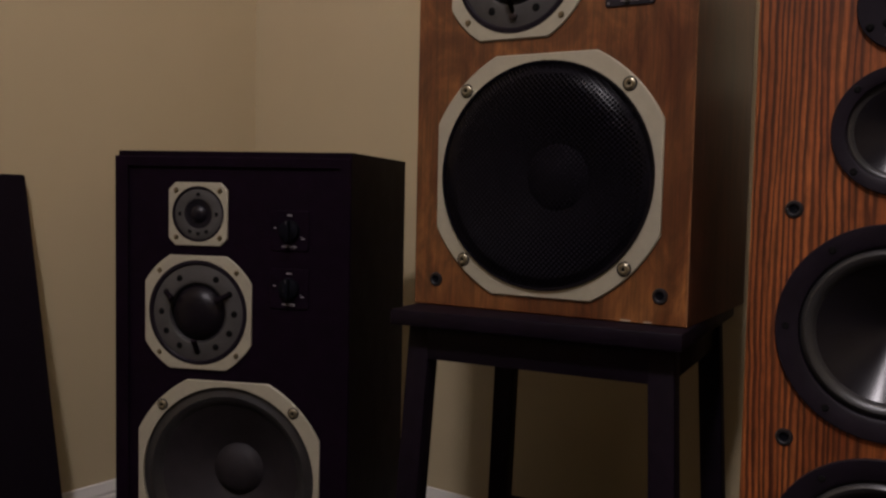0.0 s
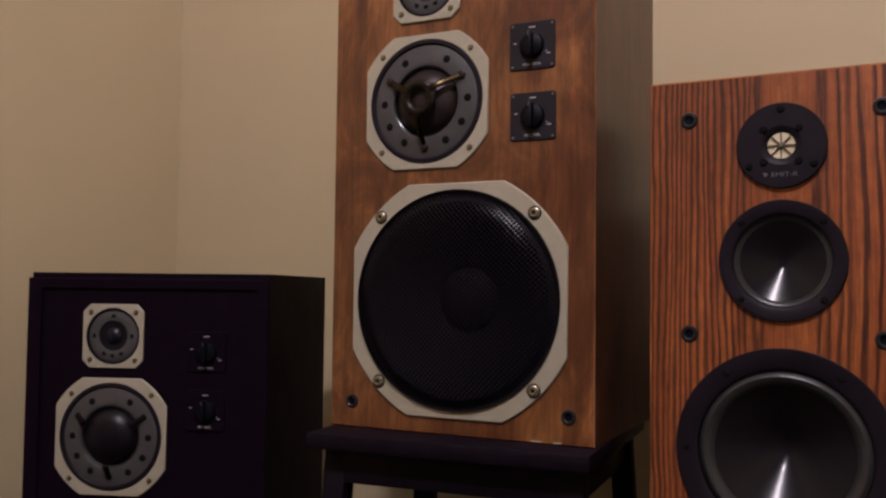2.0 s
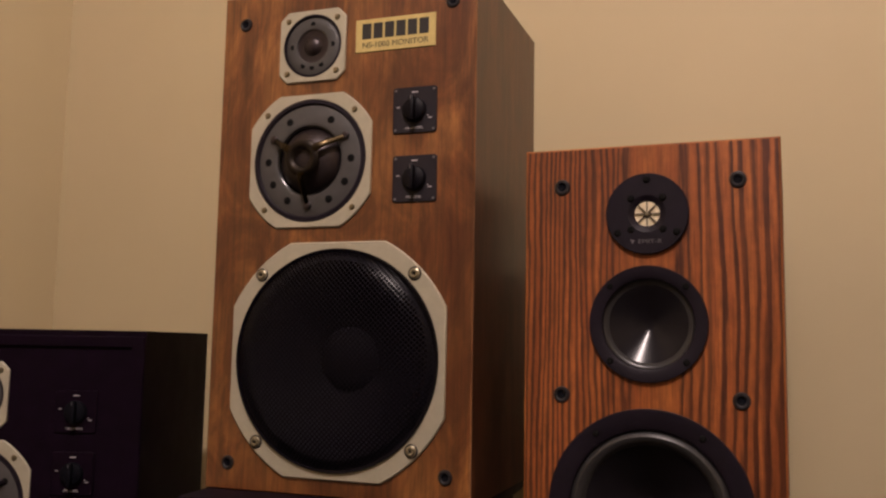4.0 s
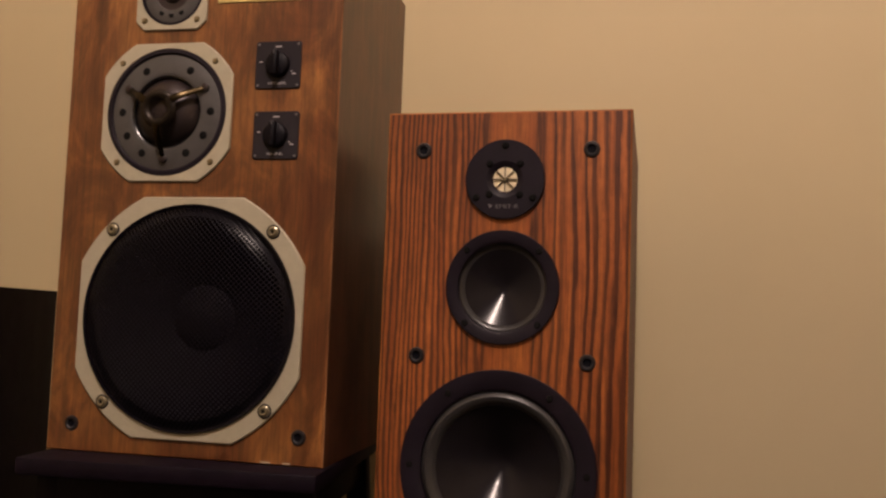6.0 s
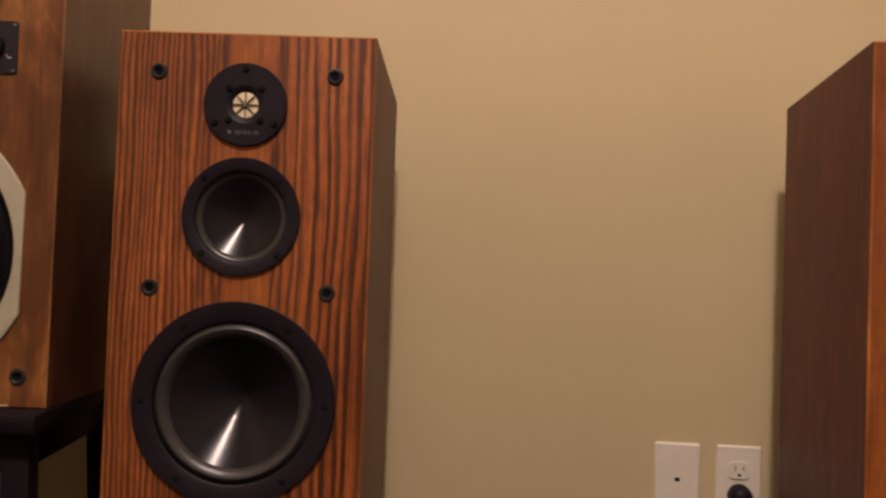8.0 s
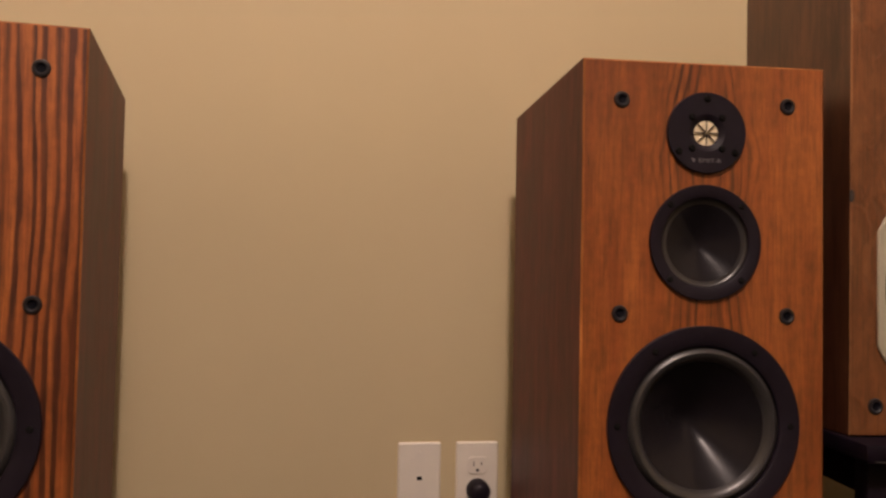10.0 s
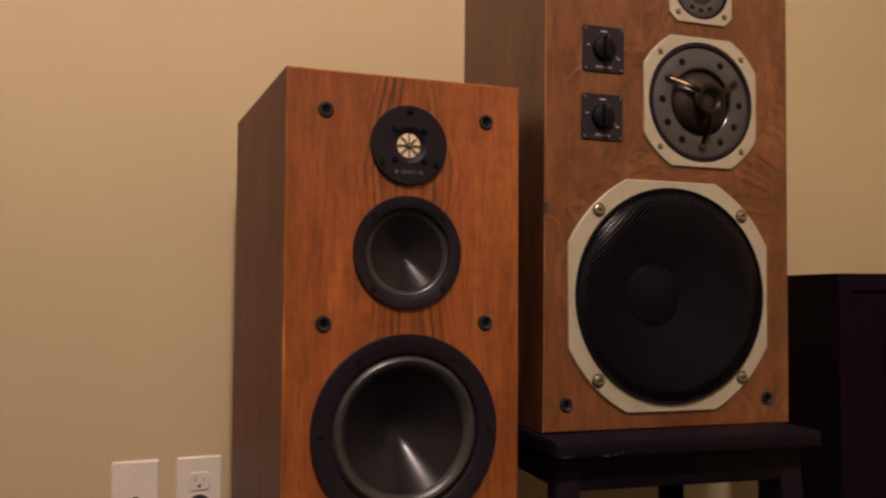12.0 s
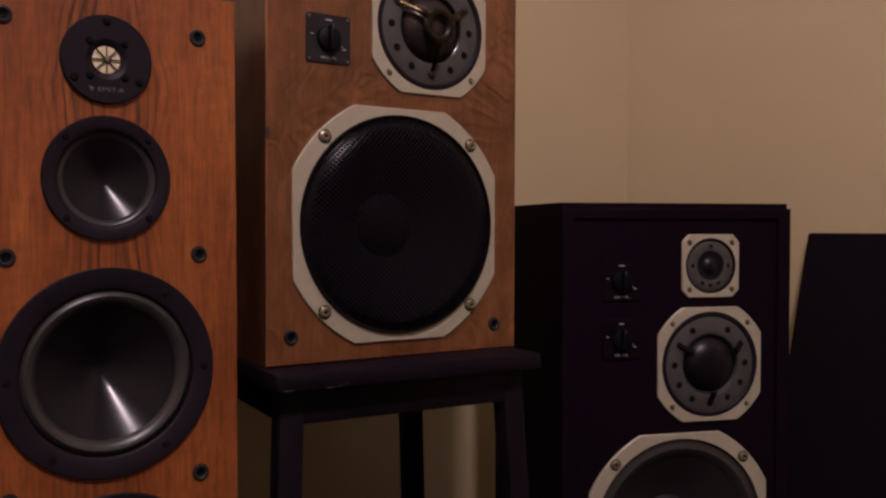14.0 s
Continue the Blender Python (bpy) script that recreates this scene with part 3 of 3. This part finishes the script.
def brown_speaker(m, side, wood, label, plate, chips=(), dents=()):
    """A three-way loudspeaker in brown veneer; side: 1 with the controls to the right, -1 mirrored."""
    t = thing("loudspeaker", m, label, "loudspeaker", "brown monitor pair")
    um, ut = -0.0456 * side, -0.0466 * side
    shift, wide, off = (0.0, 0.373, -0.001) if side > 0 else (0.0016, 0.3755, 0.0028)
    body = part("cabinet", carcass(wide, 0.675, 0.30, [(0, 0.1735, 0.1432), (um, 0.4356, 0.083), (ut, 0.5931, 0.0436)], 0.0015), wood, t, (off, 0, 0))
    side_and_edge(body, BROWN_SIDE, WORN_BROWN)
    woofer(t, 0, 0.1735, True)
    midrange(t, um + 0.5 * shift, 0.4356, BRONZE, 1.0 if side > 0 else 0.985)
    tweeter(t, ut, 0.5931)
    control(t, 0.1038 * side + shift, 0.494, "HIGH LEVEL", True)
    control(t, 0.1052 * side + shift, 0.4045, "MID LEVEL", True)
    for sx in (-1, 1):
        for z in (0.0346, 0.634):
            part("socket_hole", SOCKET_HOLE, NAVY, part("grille_socket", SOCKET_ME, SOCKET, t, (sx * 0.153, 0, z)))
    for u, wide in chips:
        part("chip", block(wide, 0.0008, 0.0022, 0.0003, "chip", 1), PALE_WOOD, t, (u, -0.0001, 0.0024))
    for u, w in dents:
        part("dent", lathe([(0, -0.0006), (0.0035, -0.0005), (0.0052, 0.0012)], 14, "dent"), SCUFF, t, (u, 0, w)).scale = (0.6, 1, 1.9)
    if plate:
        n = part("nameplate", sheet(rect(-0.0565, 0.0565, -0.0222, 0.0222), [], -0.0015, 0, "nameplate", 0.0004), GOLD, t, (0.0738 * side, 0, 0.5992), "gold nameplate with black print")
        for i in range(6):
            part("print_block", sheet(rect(-0.0066, 0.0066, -0.0105, 0.0105), [], -0.0004, 0, "print_block"), INK, n, (-0.0405 + 0.0162 * i, -0.0015, 0.0058))
        part("lettering", letters("NS-1000 MONITOR", 0.0105, wide=1.05), INK, n, (0, -0.0017, -0.0135))
    return t


def black_speaker(m, side, label):
    """The same kind of loudspeaker in black veneer, its baffle set back inside a raised rim, on a low plinth."""
    t = thing("loudspeaker", m, label, "loudspeaker", "black monitor pair")
    c, z0 = -0.004 * side, 0.100
    um = -0.0585 * side
    uw = -0.009 * side
    body = part("cabinet", carcass(0.376, 0.678, 0.326, [(uw - c, 0.1793, 0.1432), (um - c, 0.4326, 0.083), (um - c, 0.5836, 0.0436)], 0.0003), BLACK_VENEER, t, (c, 0, z0))
    part("front_rim", sheet(rect(-0.188 - 0.0045 * (side > 0), 0.188 + 0.0045 * (side < 0), 0, 0.670), [rect(-0.170, 0.170, 0.018, 0.655)], -0.0045, 0, "front_rim", 0.0015), BLACK_VENEER, t, (c, 0, z0))
    woofer(t, uw, z0 + 0.1793, False, 0.976)
    midrange(t, um, z0 + 0.4316, MATT_WIRE, 0.974)
    tweeter(t, um, z0 + 0.5826, 0.974)
    control(t, 0.0885 * side, z0 + 0.561, "HIGH LEVEL", False)
    control(t, 0.0885 * side, z0 + 0.474, "MID LEVEL", False)
    part("plinth", block(0.34, 0.26, 0.0995, 0.002, "plinth"), BLACK_STOOL, t, (c, 0.15, 0.0498))
    return t


def ribbed_cone(r0, r1, deep, y):
    return [(r0, y), (r0 * 0.75 + r1 * 0.25, y + deep * 0.25), ((r0 + r1) / 2, y + deep * 0.5), (r0 * 0.25 + r1 * 0.75, y + deep * 0.75), (r1, y + deep)]


def oak_speaker(m, wood, label, side_mat):
    """A tall oak loudspeaker: ribbon tweeter, midrange and two woofers down its front."""
    t = thing("tower_loudspeaker", m, label, "loudspeaker", "oak tower pair")
    H = 1.000
    zt, zm, z1, z2 = 0.919, 0.794, 0.587, 0.3445
    side_and_edge(part("cabinet", carcass(0.2875, H, 0.376, [(0, zm, 0.058), (0, z1, 0.1), (0, z2, 0.1)], 0.002), wood, t), side_mat, WORN_OAK)
    # ribbon tweeter
    f = part("tweeter", sheet(ring(0.0467, 64), [ring(0.0215, 40)], -0.005, 0, "tweeter", 0.001), BLACK_PLASTIC, t, (0, 0, zt), "round black ribbon tweeter plate")
    part("horn", lathe([(0.0216, -0.0051), (0.0205, -0.0047), (0.0180, -0.0035), (0.0155, -0.0019), (0.0141, -0.0008)], 40, "horn"), BLACK_PLASTIC, f)
    part("diaphragm", lathe([(0, -0.0013), (0.0070, -0.0011), (0.0146, -0.0009)], 32, "diaphragm"), FILM, f)
    for k in range(4):
        part("spoke", block(0.0284, 0.0012, 0.0011, 0, "spoke"), BLACK_PLASTIC, f, (0, -0.0026, 0), turn=(0, 45 * k, 0))
    part("hub", lathe([(0, -0.0044), (0.0022, -0.0041), (0.0026, -0.0014)], 16, "hub"), BRASS, f)
    for a in (0, 123, 237):
        part("screw", SCREW_SMALL, HOLE, f, (0.0395 * math.sin(radians(a)), -0.005, 0.0395 * math.cos(radians(a))))
    four("screw", SCREW_SMALL, HOLE, f, 0.0178, -0.005)
    part("lettering", letters("EMIT-R", 0.0066, wide=1.35), GREY_INK, f, (0.0035, -0.0052, -0.0320))
    part("emblem", sheet([(-0.002, 0.0025), (0.0035, 0.001), (0.0005, -0.003)], [], -0.0002, 0, "emblem"), GREY_INK, f, (-0.0168, -0.005, -0.0315))
    # midrange
    g = part("midrange", lathe([(0.066, 0), (0.066, -0.0035), (0.0652, -0.0045), (0.0545, -0.0045), (0.0515, -0.003), (0.0505, 0.002)], 72, "midrange"), BLACK_PLASTIC, t, (0, 0, zm), "midrange in a round black frame")
    for a in (45, 135, 225, 315):
        part("screw", SCREW_SMALL, HOLE, g, (0.0595 * math.sin(radians(a)), -0.0037, 0.0595 * math.cos(radians(a))))
    part("surround", lathe([(0.0507, 0.0), (0.0497, 0.0016), (0.0475, 0.0026), (0.0455, 0.0030), (0.0442, 0.0033)], 64, "surround"), BLACK_RUBBER, g)
    part("cone", lathe(ribbed_cone(0.0443, 0.008, 0.0182, 0.0032) + [(0.0, 0.0245)], 72, "cone"), POLY, g)
    # woofers
    for z in (z1, z2):
        g = part("woofer", lathe([(0.1128, 0), (0.1128, -0.004), (0.1118, -0.005), (0.0925, -0.005), (0.0895, -0.003), (0.0885, 0.003)], 80, "woofer"), BLACK_PLASTIC, t, (0, 0, z), "woofer in a round black frame")
        for a in (35, 90, 145, 215, 270, 325):
            part("screw", SCREW_SMALL, HOLE, g, (0.1015 * math.sin(radians(a)), -0.0042, 0.1015 * math.cos(radians(a))))
        part("surround", lathe([(0.0887, 0.002), (0.0865, -0.002), (0.0825, -0.0045), (0.0785, -0.0035), (0.0745, 0.0005), (0.072, 0.004)], 80, "surround"), ROLL, g)
        part("cone", lathe(ribbed_cone(0.0722, 0.010, 0.0415, 0.0035) + [(0.0, 0.0485)], 80, "cone"), POLY, g)
    for sx in (-1, 1):
        for z in (0.954, 0.712, 0.465):
            part("socket_hole", SOCKET_HOLE, NAVY, part("grille_socket", SOCKET_ME, SOCKET, t, (sx * 0.0988, 0, z)))
    return t


def stool(m, label, scuffs=()):
    """A square black stool with an apron and slightly splayed legs; base centre at the front edge."""
    t = thing("stool", m, label, "stool", "stool pair")
    w, d, h = 0.375, 0.36, 0.5711
    part("top", block(w, d, 0.021, 0.003, "top", at=(0, d / 2, h - 0.0105)), BLACK_STOOL, t)
    for x in (-1, 1):
        part("apron", block(0.018, d - 0.090, 0.045, 0.0015, "apron"), BLACK_STOOL, t, (x * (w / 2 - 0.029), d / 2 + 0.008, h - 0.0435))
    for y in (0.034, d - 0.028):
        part("apron", block(w - 0.084, 0.018, 0.045, 0.0015, "apron"), BLACK_STOOL, t, (0, y, h - 0.0435))
    for sx in (-1, 1):
        for y, sy in ((0.042, -1), (d - 0.026, 1)):
            bm = bmesh.new()
            bmesh.ops.create_cube(bm, size=1)
            for p in bm.verts:
                low = 0.5 - p.co.z
                p.co = Vector((p.co.x * 0.031 + sx * 0.026 * low, p.co.y * 0.031 + sy * 0.024 * low, (p.co.z + 0.5) * (h - 0.0212)))
            bmesh.ops.bevel(bm, geom=bm.edges[:], offset=0.002, segments=2, affect="EDGES", profile=0.5)
            part("leg", mesh_bm("leg", bm), BLACK_STOOL, t, (sx * (w / 2 - 0.030), y, 0))
    for sx in (-1, 1):
        part("stretcher", block(0.016, d - 0.075, 0.028, 0.0015, "stretcher"), BLACK_STOOL, t, (sx * (w / 2 - 0.014), d / 2, 0.17))
    part("stretcher", block(w - 0.04, 0.016, 0.028, 0.0015, "stretcher"), BLACK_STOOL, t, (0, d - 0.012, 0.21))
    for x, wide, z in scuffs:
        part("scuff", block(wide, 0.0008, 0.0016, 0.0003, "scuff", 1), SCUFF, t, (x, -0.0001, h - z))
    return t


def leaning_grille(m, label):
    """A loudspeaker grille: frame covered with black cloth, stood on its lower edge."""
    t = thing("speaker_grille", m, label, "speaker grille", "loose grille pair")
    part("cloth", block(0.36, 0.016, 0.752, 0.006, "cloth", 3, at=(0, 0, 0.376)), BLACK_CLOTH, t)
    part("back_frame", sheet(rect(-0.176, 0.176, 0.006, 0.746), [rect(-0.15, 0.15, 0.032, 0.72)], 0.008, 0.016, "back_frame"), BLACK_PLASTIC, t)
    return t


# ---- things
brown_speaker(pose(-0.8058, -0.5101, 0.5716, 0, 0, 5.40), 1, WALNUT, "brown wood monitor loudspeaker with gold nameplate on a black stool", True, ((0.112, 0.013), (0.139, 0.010)))
brown_speaker(pose(0.7823, -0.5152, 0.5716, 0, 0.28, -6.03), -1, BURL, "brown swirl-grained monitor loudspeaker on a black stool", True, (), ((-0.1825, 0.283),))
black_speaker(pose(-1.2958, -0.5827, 0, 0, 0, 24.75), 1, "black monitor loudspeaker with silver driver frames beside a stool")
black_speaker(pose(1.2137, -0.6324, 0, 0, 0, -24.93), -1, "black monitor loudspeaker with silver driver frames beside a stool")
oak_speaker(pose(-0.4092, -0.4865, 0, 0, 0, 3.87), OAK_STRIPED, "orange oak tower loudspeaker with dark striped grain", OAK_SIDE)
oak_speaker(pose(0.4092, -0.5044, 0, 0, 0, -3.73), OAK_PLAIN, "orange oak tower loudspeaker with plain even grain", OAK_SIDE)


def on_front(x, y, a, u, d):
    c, s = math.cos(radians(a)), math.sin(radians(a))
    return x + u * c - d * s, y + u * s + d * c


sx, sy = on_front(-0.8058, -0.5101, 5.40, 0.006, -0.056)
stool(pose(sx, sy, 0, 0, 0, 9.1), "black painted wooden stool carrying a brown loudspeaker")
sx, sy = on_front(0.7823, -0.5152, -6.03, -0.007, -0.064)
stool(pose(sx, sy, 0, 0, 0, -9.1), "black painted wooden stool with scuffed edge carrying a brown loudspeaker", ((-0.108, 0.006, 0.0185), (-0.099, 0.003, 0.0165), (-0.121, 0.009, 0.0195), (-0.172, 0.012, 0.0190), (0.02, 0.005, 0.0175)))

lean = math.degrees(math.asin(0.15 / 0.75))
leaning_grille(pose(XL + 0.165, -0.589 - 0.18, 0.004, 0, 0, 90) @ pose(0, 0, 0, -lean), "black cloth loudspeaker grille leaning on the side wall")
lean = math.degrees(math.asin(0.205 / 0.75))
leaning_grille(pose(XR - 0.222, -0.497 - 0.18, 0.005, 0, 0, -90) @ pose(0, 0, 0, -lean), "black cloth loudspeaker grille leaning on the side wall")


# ---- wall plates
def wall_plate(x, label):
    t = thing("wall_plate", pose(x, 0, 0.426), label, "wall plate")
    part("plate", sheet(round_rect(0.0349, 0.0575, 0.003), [], -0.006, 0, "plate", 0.0025), OUTLET, t)
    return t


p = wall_plate(0.1672, "white plastic phone jack plate on the wall")
part("jack", sheet(rect(-0.0055, 0.0055, -0.0045, 0.0045), [rect(-0.0042, 0.0042, -0.003, 0.0032)], -0.0068, -0.006, "jack"), OUTLET, p)
part("jack_opening", block(0.0084, 0.0006, 0.0062, 0, "jack_opening"), HOLE, p, (0, -0.0064, 0.0001))
part("screw", SCREW_TINY, OUTLET, p, (0.0, -0.006, 0.042))
p = wall_plate(0.2633, "white plastic power outlet plate with a black plug in it")
for z in (0.0195, -0.0195):
    face = part("receptacle", sheet(ring(0.0165, 40) if z < 0 else round_rect(0.0165, 0.014, 0.008), [], -0.0085, -0.006, "receptacle", 0.0006), OUTLET, p, (0, 0, z))
    if z > 0:
        for x, h in ((-0.0064, 0.0080), (0.0064, 0.0066)):
            part("slot", block(0.0016, 0.0006, h, 0, "slot"), SLOT, face, (x, -0.0087, 0.003))
        part("slot", lathe([(0, -0.0003), (0.0024, -0.0003), (0.0026, 0)], 14, "slot"), HOLE, face, (0, -0.0086, -0.0075))
plug = thing("plug", pose(0.2633, -0.0086, 0.4065), "round black plug in the power outlet", "plug")
part("plug_body", lathe([(0, -0.030), (0.008, -0.030), (0.014, -0.027), (0.0175, -0.020), (0.0185, -0.006), (0.0185, 0)], 32, "plug_body"), BLACK_PLASTIC, plug)
part("cord", tube([(0, -0.018, -0.012), (0, -0.022, -0.04), (0.01, -0.02, -0.12), (0.03, -0.02, -0.25), (0.04, -0.03, -0.38), (0.10, -0.04, -0.393)], 0.0032, "cord"), BLACK_RUBBER, plug)

# ---- ceiling lamp behind the camera
t = thing("ceiling_lamp", pose(LAMP[0], LAMP[1], TOP), "white ceiling lamp mount on a short stem", "ceiling lamp")
bm_me = lathe([(0.0, 0.0), (0.11, 0.0), (0.12, 0.01), (0.12, 0.03), (0, 0.03)], 40, "mount")
part("mount", bm_me, TRIM, t, (0, 0, -0.03), turn=(90, 0, 0))
part("stem", tube([(0, 0, -0.03), (0, 0, -0.075)], 0.012, "stem"), TRIM, t)
